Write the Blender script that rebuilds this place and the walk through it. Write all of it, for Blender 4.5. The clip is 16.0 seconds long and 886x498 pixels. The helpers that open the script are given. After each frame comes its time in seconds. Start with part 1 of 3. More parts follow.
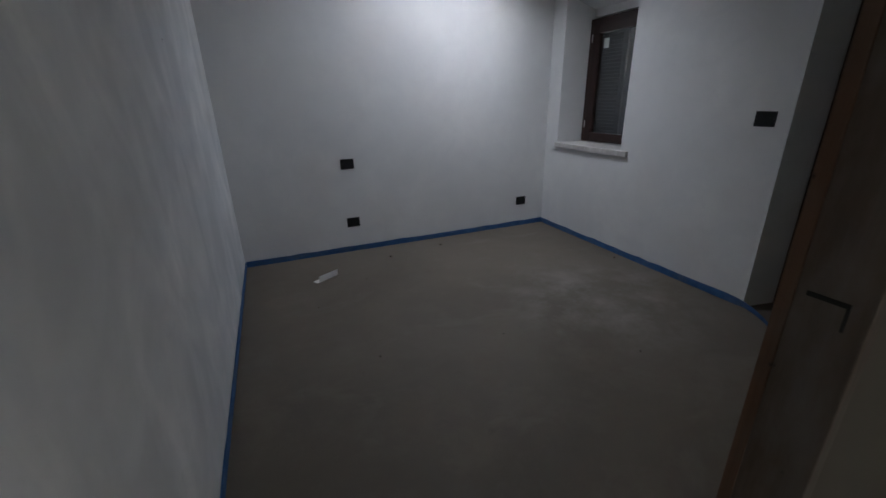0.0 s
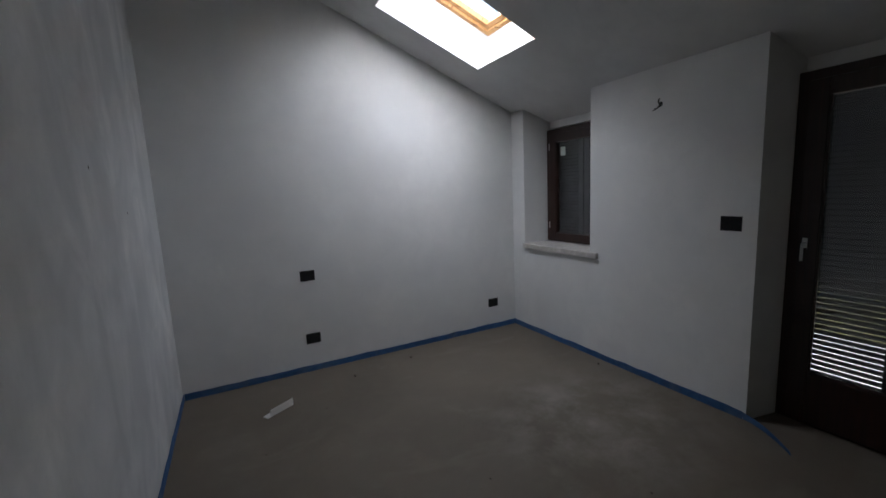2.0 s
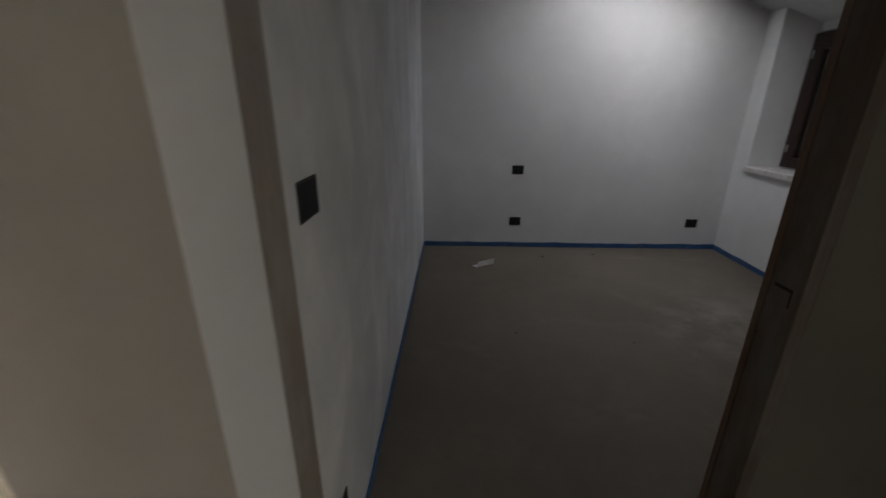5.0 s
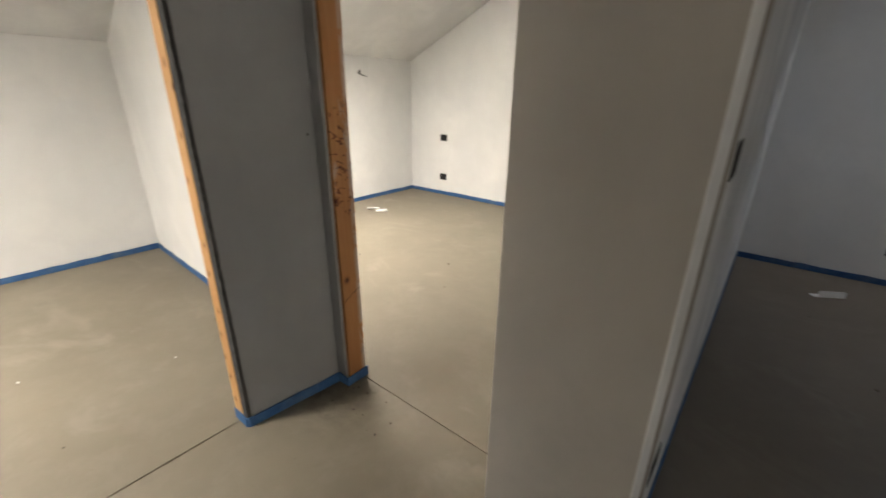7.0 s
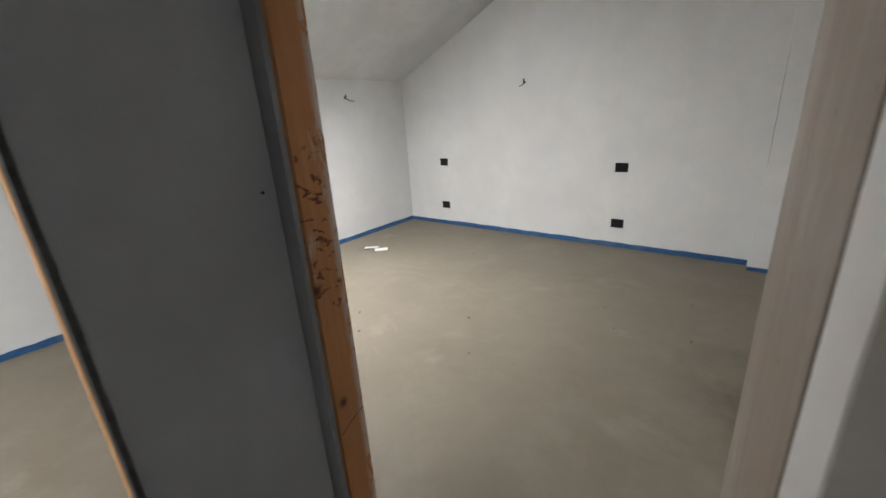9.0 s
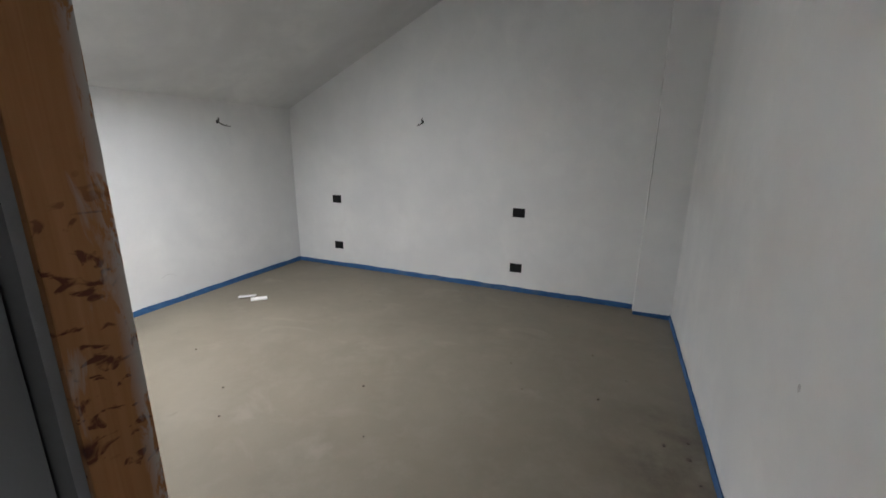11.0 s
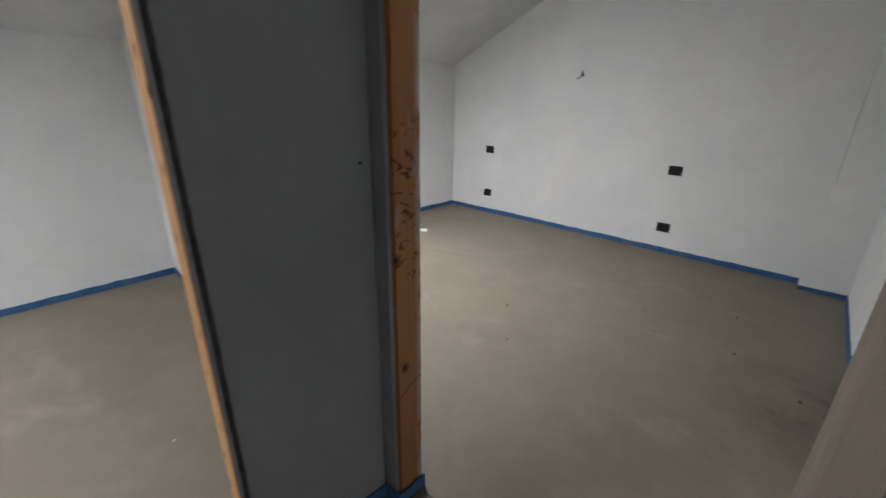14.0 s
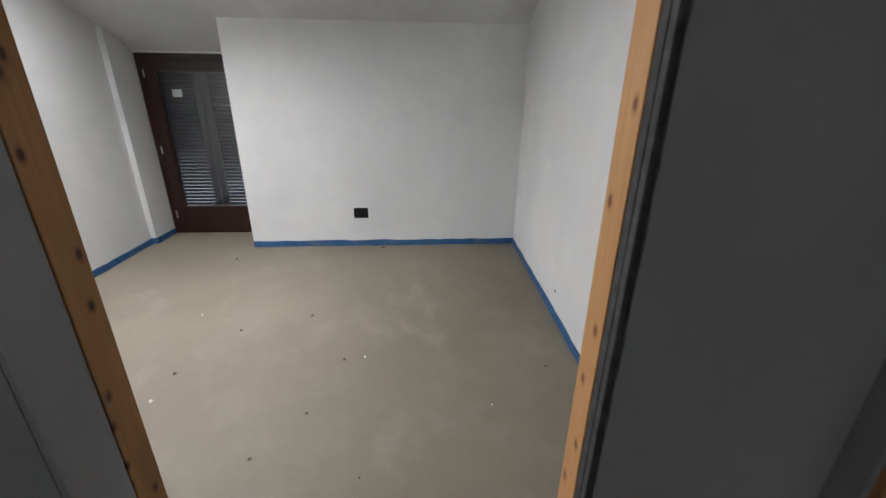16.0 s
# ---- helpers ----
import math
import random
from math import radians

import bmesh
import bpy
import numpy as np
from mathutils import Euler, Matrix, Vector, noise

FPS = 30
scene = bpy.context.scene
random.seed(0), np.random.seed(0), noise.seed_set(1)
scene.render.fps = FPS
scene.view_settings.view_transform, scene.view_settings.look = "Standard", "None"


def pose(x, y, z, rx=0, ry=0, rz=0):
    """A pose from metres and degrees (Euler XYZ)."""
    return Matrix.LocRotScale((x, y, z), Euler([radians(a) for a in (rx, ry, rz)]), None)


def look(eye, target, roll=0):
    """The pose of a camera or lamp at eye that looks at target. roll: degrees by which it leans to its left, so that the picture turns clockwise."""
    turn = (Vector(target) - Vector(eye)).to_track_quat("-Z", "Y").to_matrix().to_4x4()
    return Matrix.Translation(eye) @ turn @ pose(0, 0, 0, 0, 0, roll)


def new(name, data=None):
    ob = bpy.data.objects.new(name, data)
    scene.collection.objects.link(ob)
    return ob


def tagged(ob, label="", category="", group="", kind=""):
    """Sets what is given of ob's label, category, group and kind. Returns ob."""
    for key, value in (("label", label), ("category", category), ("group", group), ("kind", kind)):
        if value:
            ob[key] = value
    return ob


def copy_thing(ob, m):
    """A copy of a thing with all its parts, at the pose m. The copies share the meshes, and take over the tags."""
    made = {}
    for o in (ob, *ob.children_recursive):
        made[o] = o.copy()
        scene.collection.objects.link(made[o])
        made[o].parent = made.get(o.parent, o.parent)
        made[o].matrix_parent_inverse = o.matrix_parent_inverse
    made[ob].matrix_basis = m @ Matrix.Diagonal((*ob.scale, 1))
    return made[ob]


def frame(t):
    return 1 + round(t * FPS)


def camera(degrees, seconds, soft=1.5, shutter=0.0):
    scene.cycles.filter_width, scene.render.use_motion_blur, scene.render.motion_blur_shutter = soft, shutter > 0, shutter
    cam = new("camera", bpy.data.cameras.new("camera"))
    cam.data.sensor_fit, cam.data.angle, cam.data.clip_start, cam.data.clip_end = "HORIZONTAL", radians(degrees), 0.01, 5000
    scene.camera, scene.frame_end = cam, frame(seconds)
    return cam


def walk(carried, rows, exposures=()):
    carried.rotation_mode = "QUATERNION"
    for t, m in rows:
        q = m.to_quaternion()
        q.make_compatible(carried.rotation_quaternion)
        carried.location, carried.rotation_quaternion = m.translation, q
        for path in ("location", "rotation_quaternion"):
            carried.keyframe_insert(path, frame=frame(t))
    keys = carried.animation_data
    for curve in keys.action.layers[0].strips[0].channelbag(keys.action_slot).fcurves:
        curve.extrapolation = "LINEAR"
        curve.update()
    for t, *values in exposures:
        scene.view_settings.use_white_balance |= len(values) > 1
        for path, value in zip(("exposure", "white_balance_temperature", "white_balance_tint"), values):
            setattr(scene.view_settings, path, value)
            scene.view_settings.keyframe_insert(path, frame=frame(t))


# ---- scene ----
SIZE = 0.8                      # the plan is drawn in units of 0.8 m: a door opening of 1.13 is 0.90 m wide
cam = camera(95.6, 16.0, shutter=0.4)
PATH = [
    (0, (2.135, -0.284, 1.627), (2.848, 1.449, 0.926), -1.4),
    (0.5, (2.18, -0.152, 1.634), (2.991, 1.535, 0.929), -0.9),
    (1, (2.247, -0.034, 1.681), (3.112, 1.677, 1.111), -1.4),
    (1.5, (2.291, -0.001, 1.727), (3.173, 1.744, 1.308), -1.9),
    (2, (2.269, 0.008, 1.76), (3.178, 1.767, 1.479), -2.7),
    (2.5, (2.243, -0.015, 1.778), (3.121, 1.77, 1.574), -2.7),
    (3, (2.185, -0.057, 1.757), (2.977, 1.744, 1.399), -2.1),
    (3.2, (2.178, -0.107, 1.763), (2.94, 1.696, 1.352), -2.1),
    (5.3, (2.033, -0.94, 1.722), (1.81, 0.919, 1.018), 0.7),
    (5.5, (1.995, -1.007, 1.721), (1.656, 0.826, 0.998), 0.9),
    (6, (1.918, -1.117, 1.665), (1.275, 0.636, 0.948), 1.0),
    (6.5, (1.861, -1.172, 1.667), (0.986, 0.479, 0.953), 1.4),
    (7, (1.783, -1.201, 1.656), (0.61, 0.251, 0.938), 0.7),
    (7.5, (1.674, -1.093, 1.673), (0.316, 0.208, 0.992), -0.1),
    (8, (1.537, -0.936, 1.661), (0.157, 0.347, 0.991), -1.0),
    (8.5, (1.338, -0.815, 1.648), (0.068, 0.597, 1.022), -2.7),
    (9, (1.173, -0.667, 1.659), (-0.012, 0.814, 1.025), -3.6),
    (9.5, (1.066, -0.501, 1.663), (0.0, 1.067, 1.026), -1.1),
    (10, (0.971, -0.354, 1.672), (0.041, 1.29, 1.017), -0.1),
    (10.2, (0.919, -0.306, 1.67), (0.126, 1.412, 1.022), 0.7),
    (12.3, (0.983, -0.306, 1.732), (0.21, 1.512, 1.421), 1.1),
    (12.5, (0.967, -0.379, 1.728), (0.123, 1.392, 1.337), 1.5),
    (13, (0.995, -0.478, 1.704), (0.045, 1.203, 1.183), 0.0),
    (13.5, (1.019, -0.638, 1.65), (-0.101, 0.905, 1.046), -0.3),
    (14, (1.081, -0.828, 1.661), (-0.186, 0.555, 0.967), 0.9),
    (14.5, (1.089, -0.954, 1.655), (-0.422, 0.122, 0.908), 0.8),
    (15, (1.002, -1.021, 1.628), (-0.702, -0.366, 0.811), -0.5),
    (15.5, (0.806, -1.0, 1.508), (-1.016, -0.676, 0.75), 0.5),
    (16, (0.63, -0.959, 1.503), (-1.23, -0.826, 0.78), 0.6),
]
EXPOSURES = [(0.0, 1.38, 6150, 12), (1.5, 1.3, 6300, 12), (3.2, 1.2, 6450, 12), (5.5, 1.0, 6800, 12), (6.0, 1.18, 6850, 12), (7.0, 1.3, 6850, 12), (8.0, 0.9, 6400, 12), (9.0, 0.78, 6000, 12),
             (10.2, 0.52, 5850, 12), (12.3, -0.2, 5800, 12), (13.0, -0.06, 5800, 12), (14.0, 0.4, 5800, 12), (15.0, 0.47, 5850, 12), (16.0, 0.32, 5850, 12)]
walk(cam, [(t, look(Vector(eye) * SIZE, Vector(target) * SIZE, roll)) for t, eye, target, roll in PATH], EXPOSURES)

# ---- world and light ----
world = bpy.data.worlds.new("sky_world")
scene.world = world
world.use_nodes = True
wn = world.node_tree
wn.nodes.clear()
sky = wn.nodes.new("ShaderNodeTexSky")
sky.sky_type = "NISHITA"
sky.sun_disc = False
sky.sun_elevation = radians(36)
sky.sun_rotation = radians(353)
wbg = wn.nodes.new("ShaderNodeBackground")
wbg.inputs["Strength"].default_value = 0.15
wout = wn.nodes.new("ShaderNodeOutputWorld")
wn.links.new(sky.outputs[0], wbg.inputs["Color"])
wn.links.new(wbg.outputs[0], wout.inputs["Surface"])

SUN_DIR = (0.1, 0.8, 0.58)
sun_data = bpy.data.lights.new("sun", "SUN")
sun_data.energy = 4.5
sun_data.angle = radians(3)
sun_data.color = (1.0, 0.95, 0.86)
sun = new("sun", sun_data)
sun.matrix_world = look(SUN_DIR, (0, 0, 0))

EAST_LIGHT = (16.0 * SIZE ** 2, (0.88, 0.92, 1.0))
WEST_LIGHT = (150.0 * SIZE ** 2, (1.0, 0.95, 0.868))
# fill for the landing, from a lamp added out of view
LANDING_FILL_LIGHT = (8.5 * SIZE ** 2, (1.0, 0.94, 0.83))

# ---- materials ----


class Nodes:
    def __init__(self, name):
        self.mat = bpy.data.materials.new(name)
        self.mat.use_nodes = True
        self.t = self.mat.node_tree
        self.b = self.t.nodes["Principled BSDF"]
        self.co = self.t.nodes.new("ShaderNodeTexCoord").outputs["Object"]

    def n(self, kind, **inputs):
        nd = self.t.nodes.new(kind)
        for k, v in inputs.items():
            key = k.replace("_", " ")
            if hasattr(v, "is_output"):
                self.t.links.new(v, nd.inputs[key])
            else:
                nd.inputs[key].default_value = v
        return nd

    def link(self, a, b):
        self.t.links.new(a, b)

    def scaled(self, sx, sy, sz):
        m = self.n("ShaderNodeMapping", Vector=self.co)
        m.inputs["Scale"].default_value = (sx, sy, sz)
        return m.outputs[0]

    def noise(self, scale, detail=4.0, rough=0.55, co=None, dist=0.0):
        return self.n("ShaderNodeTexNoise", Vector=co or self.co, Scale=scale, Detail=detail, Roughness=rough, Distortion=dist).outputs["Fac"]

    def ramp(self, fac, stops):
        r = self.n("ShaderNodeValToRGB", Fac=fac)
        el = r.color_ramp.elements
        while len(el) < len(stops):
            el.new(0.5)
        for e, (p, c) in zip(el, stops):
            e.position = p
            e.color = (*c, 1) if len(c) == 3 else c
        return r.outputs["Color"]

    def grey(self, fac, a, b):
        r = self.n("ShaderNodeMapRange", Value=fac)
        r.inputs["From Min"].default_value, r.inputs["From Max"].default_value = a, b
        return r.outputs["Result"]

    def mix(self, fac, a, b, mode="MIX"):
        m = self.t.nodes.new("ShaderNodeMix")
        m.data_type, m.blend_type = "RGBA", mode
        for sock, v in ((m.inputs[0], fac), (m.inputs[6], a), (m.inputs[7], b)):
            if hasattr(v, "is_output"):
                self.link(v, sock)
            else:
                sock.default_value = (*v, 1) if isinstance(v, tuple) else v
        return m.outputs[2]

    def done(self, colour, rough=0.8, bump=None, strength=0.2, distance=0.003, metal=0.0, spec=0.4):
        if hasattr(colour, "is_output"):
            self.link(colour, self.b.inputs["Base Color"])
        else:
            self.b.inputs["Base Color"].default_value = (*colour, 1)
        if hasattr(rough, "is_output"):
            self.link(rough, self.b.inputs["Roughness"])
        else:
            self.b.inputs["Roughness"].default_value = rough
        self.b.inputs["Metallic"].default_value = metal
        self.b.inputs["Specular IOR Level"].default_value = spec
        if bump is not None:
            bp = self.n("ShaderNodeBump", Height=bump, Strength=strength, Distance=distance)
            self.link(bp.outputs[0], self.b.inputs["Normal"])
        return self.mat


def plaster(name, light, dark, streak=0.35, smear=False):
    """Roller-primed plaster: cloudy patches, faint upright streaks, fine sand grain."""
    k = Nodes(name)
    cloud = k.noise(1.1, 3, 0.5, dist=0.6)
    streaks = k.noise(1.0, 3, 0.5, k.scaled(2.4, 2.4, 1.5), 0.9) if smear else k.noise(1.0, 3, 0.5, k.scaled(2.2, 2.2, 0.9), 0.8)
    grain = k.noise(170, 2, 0.6)
    trowel = k.noise(9, 4, 0.6, dist=0.8)
    a = k.mix(k.grey(cloud, 0.3, 0.72), dark, light)
    b = k.mix(k.grey(streaks, 0.35, 0.75), dark, light)
    c = k.mix(streak, a, b)
    patch = k.noise(4.5, 5, 0.6, dist=0.5)
    c = k.mix(k.grey(patch, 0.42, 0.75), c, k.mix(0.55, c, dark))
    rub = k.noise(22, 3, 0.6, dist=0.4)
    c = k.mix(k.grey(rub, 0.55, 0.8), c, k.mix(0.3, c, dark))
    h = k.mix(0.12, k.mix(0.5, trowel, grain), streaks)
    return k.done(c, 0.86, h, 0.22, 0.004, spec=0.25)


def screed_mat(name, base, pale, dark, patch=None):
    """Floated sand and cement screed: damp clouds, dusty trowel arcs, scuffs, specks and fine grit."""
    k = Nodes(name)
    big = k.noise(0.75, 5, 0.6, dist=0.5)
    mid = k.noise(3.0, 7, 0.7, dist=0.2)
    dust = k.noise(1.5, 4, 0.6, k.scaled(1, 1.7, 1), 0.7)
    scuff = k.noise(1.0, 6, 0.75, k.scaled(2.2, 6.5, 1), 1.0)
    smudge = k.noise(5.5, 3, 0.6, dist=0.6)
    grit = k.noise(240, 3, 0.7)
    c = k.mix(k.grey(big, 0.30, 0.70), dark, base)
    c = k.mix(k.grey(mid, 0.48, 0.92), c, pale)
    c = k.mix(k.grey(dust, 0.58, 0.82), c, pale)
    c = k.mix(k.grey(scuff, 0.64, 0.80), c, k.mix(0.5, dark, base))
    c = k.mix(k.grey(smudge, 0.66, 0.78), c, k.mix(0.75, base, dark))
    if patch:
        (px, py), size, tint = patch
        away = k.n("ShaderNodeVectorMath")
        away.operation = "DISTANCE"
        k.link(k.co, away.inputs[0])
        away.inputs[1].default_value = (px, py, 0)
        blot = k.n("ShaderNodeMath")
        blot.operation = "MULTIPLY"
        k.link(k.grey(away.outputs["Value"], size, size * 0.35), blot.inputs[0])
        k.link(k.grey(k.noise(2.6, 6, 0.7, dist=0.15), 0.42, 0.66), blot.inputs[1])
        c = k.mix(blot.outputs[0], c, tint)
    spots = k.n("ShaderNodeTexVoronoi", Vector=k.co, Scale=2.3)
    c = k.mix(k.grey(spots.outputs["Distance"], 0.035, 0.012), c, (dark[0] * 0.55, dark[1] * 0.55, dark[2] * 0.55))
    pits = k.n("ShaderNodeTexVoronoi", Vector=k.co, Scale=9.0)
    c = k.mix(k.grey(pits.outputs["Distance"], 0.05, 0.02), c, dark)
    c = k.mix(k.grey(grit, 0.25, 0.85), k.mix(0.4, c, dark), c)
    h = k.mix(0.6, mid, grit)
    return k.done(c, k.grey(mid, -0.6, 1.2), h, 0.28, 0.003, spec=0.3)


def pine_mat(name, light, mid, dark, dirt=None, stains=False, knotty=True):
    """Softwood board: long upright grain, round knots, and on one board brown glue stains about hip height."""
    k = Nodes(name)
    grain = k.noise(1.0, 6, 0.6, k.scaled(55, 55, 1.6), 0.8)
    wide = k.noise(1.0, 3, 0.5, k.scaled(10, 10, 1.1), 0.5)
    c = k.mix(k.grey(grain, 0.3, 0.72), mid, light)
    c = k.mix(k.grey(wide, 0.45, 0.75), c, mid)
    across = k.n("ShaderNodeSeparateXYZ", Vector=k.scaled(*((4.0, 4.0, 3.4) if stains else (11, 11, 6.5))))
    side = k.n("ShaderNodeMath")
    k.link(across.outputs["X"], side.inputs[0]), k.link(across.outputs["Y"], side.inputs[1])
    face = k.n("ShaderNodeCombineXYZ", X=side.outputs[0], Y=across.outputs["Z"])
    knots = k.n("ShaderNodeTexVoronoi", Vector=face.outputs[0], Scale=1.0)
    knots.voronoi_dimensions = "2D"
    edge = ((0.06, 0.03) if stains else (0.09, 0.06)) if knotty else (0.02, 0.01)
    c = k.mix(k.grey(knots.outputs["Distance"], edge[0] * 1.9, edge[1]), c, k.mix(0.6, mid, dark))
    c = k.mix(k.grey(knots.outputs["Distance"], *edge), c, dark)
    if stains:
        smear = k.noise(1.0, 3, 0.5, k.scaled(26, 24, 34), 0.7)
        sep = k.n("ShaderNodeSeparateXYZ", Vector=k.co)
        near, far = (k.n("ShaderNodeMapRange", Value=sep.outputs["Z"]) for _ in range(2))
        for nd, lo, hi in ((near, 0.98, 1.08), (far, 1.72, 1.48)):
            nd.interpolation_type = "SMOOTHSTEP"
            nd.inputs["From Min"].default_value, nd.inputs["From Max"].default_value = lo, hi
        prev = k.grey(smear, 0.575, 0.64)
        for nd in (near, far):
            m = k.n("ShaderNodeMath")
            m.operation = "MULTIPLY"
            k.link(prev, m.inputs[0]), k.link(nd.outputs[0], m.inputs[1])
            prev = m.outputs[0]
        c = k.mix(prev, c, (0.115, 0.034, 0.013))
        dusty = k.noise(1.0, 5, 0.6, k.scaled(9, 9, 2.2), 0.6)
        c = k.mix(k.grey(dusty, 0.62, 0.72), c, (0.42, 0.38, 0.34))
        chips = k.n("ShaderNodeMath", Value=k.grey(k.noise(1.0, 5, 0.65, k.scaled(30, 30, 9), 0.5), 0.44, 0.50))
        chips.operation = "MULTIPLY"
        k.link(k.grey(sep.outputs["Y"], 0.092, 0.124), chips.inputs[1])
        c = k.mix(chips.outputs[0], c, (0.48, 0.455, 0.43))
    if dirt:
        c = k.mix(k.grey(k.noise(4.0, 5, 0.65, k.scaled(2, 2, 0.7)), 0.48, 0.76), c, dirt)
    return k.done(c, 0.62, grain, 0.25, 0.002, spec=0.35)


def plain(name, a, b, scale=30.0, rough=0.5, strength=0.1, metal=0.0, spec=0.5):
    k = Nodes(name)
    nz = k.noise(scale, 4, 0.6)
    return k.done(k.mix(k.grey(nz, 0.3, 0.7), a, b), rough, nz, strength, 0.002, metal, spec)


WHITE = plaster("primed_white_plaster", (0.80, 0.80, 0.79), (0.68, 0.685, 0.685), 0.25)
STREAKY = plaster("streaky_primed_plaster", (0.82, 0.82, 0.82), (0.52, 0.535, 0.55), 0.75, smear=True)
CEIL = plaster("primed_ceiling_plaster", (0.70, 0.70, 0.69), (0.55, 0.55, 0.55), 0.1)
HALL = plaster("hall_beige_plaster", (0.47, 0.445, 0.415), (0.38, 0.36, 0.335), 0.25)
SKIM = plaster("grey_skim_coat", (0.335, 0.34, 0.358), (0.25, 0.255, 0.27), 0.3)
# plaster of the partition by the east door, its shade put into the colour
SHADED_PARTITION = plaster("shaded_partition_plaster", (0.15, 0.14, 0.12), (0.10, 0.093, 0.08), 0.3)
SCREED = screed_mat("sand_cement_screed", (0.217, 0.192, 0.147), (0.268, 0.243, 0.198), (0.158, 0.137, 0.103))
# same screed with a darker, blotchy area beside the partition
SCREED_BACK = screed_mat("blotched_screed", (0.217, 0.192, 0.147), (0.268, 0.243, 0.198), (0.158, 0.137, 0.103), ((1.60, 1.95), 0.75, (0.082, 0.068, 0.053)))
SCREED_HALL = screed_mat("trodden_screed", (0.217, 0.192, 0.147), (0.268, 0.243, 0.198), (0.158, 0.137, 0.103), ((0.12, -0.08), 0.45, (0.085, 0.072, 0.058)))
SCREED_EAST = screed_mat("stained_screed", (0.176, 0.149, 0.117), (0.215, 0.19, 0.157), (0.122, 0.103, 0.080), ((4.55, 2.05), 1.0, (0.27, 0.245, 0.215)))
PINE = pine_mat("raw_pine", (0.60, 0.355, 0.16), (0.49, 0.255, 0.095), (0.19, 0.072, 0.028))
# smeared pine of the south jamb, its shade put into browner tones
PINE_SHADED = pine_mat("shaded_smeared_pine", (0.43, 0.225, 0.082), (0.30, 0.14, 0.045), (0.06, 0.021, 0.010), (0.21, 0.115, 0.055))
PINE_STAINED = pine_mat("stained_pine", (0.42, 0.205, 0.078), (0.34, 0.15, 0.052), (0.075, 0.022, 0.010), stains=True)
GREY_WOOD = pine_mat("mortar_dusted_board", (0.305, 0.265, 0.228), (0.245, 0.207, 0.176), (0.15, 0.12, 0.10), (0.35, 0.33, 0.305), knotty=False)
# dirty board, its brown lowered to offset the added landing light
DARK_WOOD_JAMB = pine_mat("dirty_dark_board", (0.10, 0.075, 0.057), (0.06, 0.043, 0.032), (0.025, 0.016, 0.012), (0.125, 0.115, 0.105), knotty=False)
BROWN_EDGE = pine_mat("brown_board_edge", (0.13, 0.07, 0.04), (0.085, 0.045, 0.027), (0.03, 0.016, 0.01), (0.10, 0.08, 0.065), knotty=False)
MORTAR = plain("rough_mortar", (0.05, 0.048, 0.048), (0.13, 0.126, 0.124), 30, 0.9, 0.6)
FILL = plain("grey_mortar", (0.04, 0.04, 0.041), (0.085, 0.085, 0.086), 30, 0.9, 0.5)
k_ = Nodes("dusty_blue_foam")
g_ = k_.noise(14, 4, 0.6)
f_ = k_.mix(k_.grey(g_, 0.3, 0.7), (0.029, 0.088, 0.22), (0.048, 0.138, 0.31))
f_ = k_.mix(k_.grey(k_.noise(3.2, 5, 0.65, dist=0.5), 0.52, 0.85), f_, (0.13, 0.17, 0.22))
FOAM = k_.done(f_, 0.7, g_, 0.25, 0.002, spec=0.3)
BLACK = plain("black_box_plastic", (0.010, 0.010, 0.011), (0.016, 0.016, 0.017), 60, 0.75, 0.05, 0.0, 0.2)
BOX_RIM = plain("box_rim_plastic", (0.014, 0.014, 0.015), (0.032, 0.032, 0.032), 60, 0.6, 0.05, 0.0, 0.3)
k_ = Nodes("mahogany_varnish")
g_ = k_.noise(1.0, 5, 0.6, k_.scaled(40, 40, 2.2), 0.5)
MAHOGANY = k_.done(k_.mix(k_.grey(g_, 0.3, 0.72), (0.013, 0.0042, 0.003), (0.036, 0.0105, 0.006)), 0.38, g_, 0.08, 0.001, spec=0.5)
SHUTTER = plain("dark_shutter_paint", (0.015, 0.017, 0.023), (0.025, 0.027, 0.034), 20, 0.55, 0.05)
STEEL = plain("brushed_steel", (0.55, 0.55, 0.55), (0.68, 0.68, 0.67), 80, 0.35, 0.05, 0.9)
STONE = plain("pale_travertine", (0.42, 0.40, 0.38), (0.62, 0.60, 0.57), 16, 0.55, 0.25)
PVC = plain("white_pvc", (0.78, 0.78, 0.76), (0.86, 0.86, 0.85), 12, 0.4, 0.03)
PAPER = plain("label_paper", (0.62, 0.68, 0.64), (0.72, 0.77, 0.72), 12, 0.7, 0.03)
WIRE_DARK = plain("dark_cable", (0.03, 0.03, 0.03), (0.06, 0.055, 0.05), 40, 0.5, 0.05)
GROOVE = plain("open_joint", (0.02, 0.017, 0.014), (0.05, 0.045, 0.04), 40, 0.95, 0.3)
SCUFF = plain("scuffed_plaster", (0.42, 0.42, 0.42), (0.6, 0.6, 0.6), 40, 0.9, 0.2)
GRIT = plain("mortar_crumb", (0.05, 0.04, 0.032), (0.15, 0.12, 0.095), 50, 0.95, 0.5)
CHIP = plain("plaster_chip", (0.66, 0.65, 0.62), (0.80, 0.79, 0.77), 50, 0.9, 0.4)
TERRACE = plain("pale_terrace_concrete", (0.55, 0.54, 0.52), (0.68, 0.67, 0.65), 3, 0.85, 0.2)
GRASS = plain("dry_grass_ground", (0.10, 0.11, 0.035), (0.20, 0.18, 0.07), 0.8, 0.95, 0.3)
HEDGE = plain("hedge_leaf", (0.10, 0.12, 0.02), (0.26, 0.24, 0.05), 5, 0.6, 0.2)
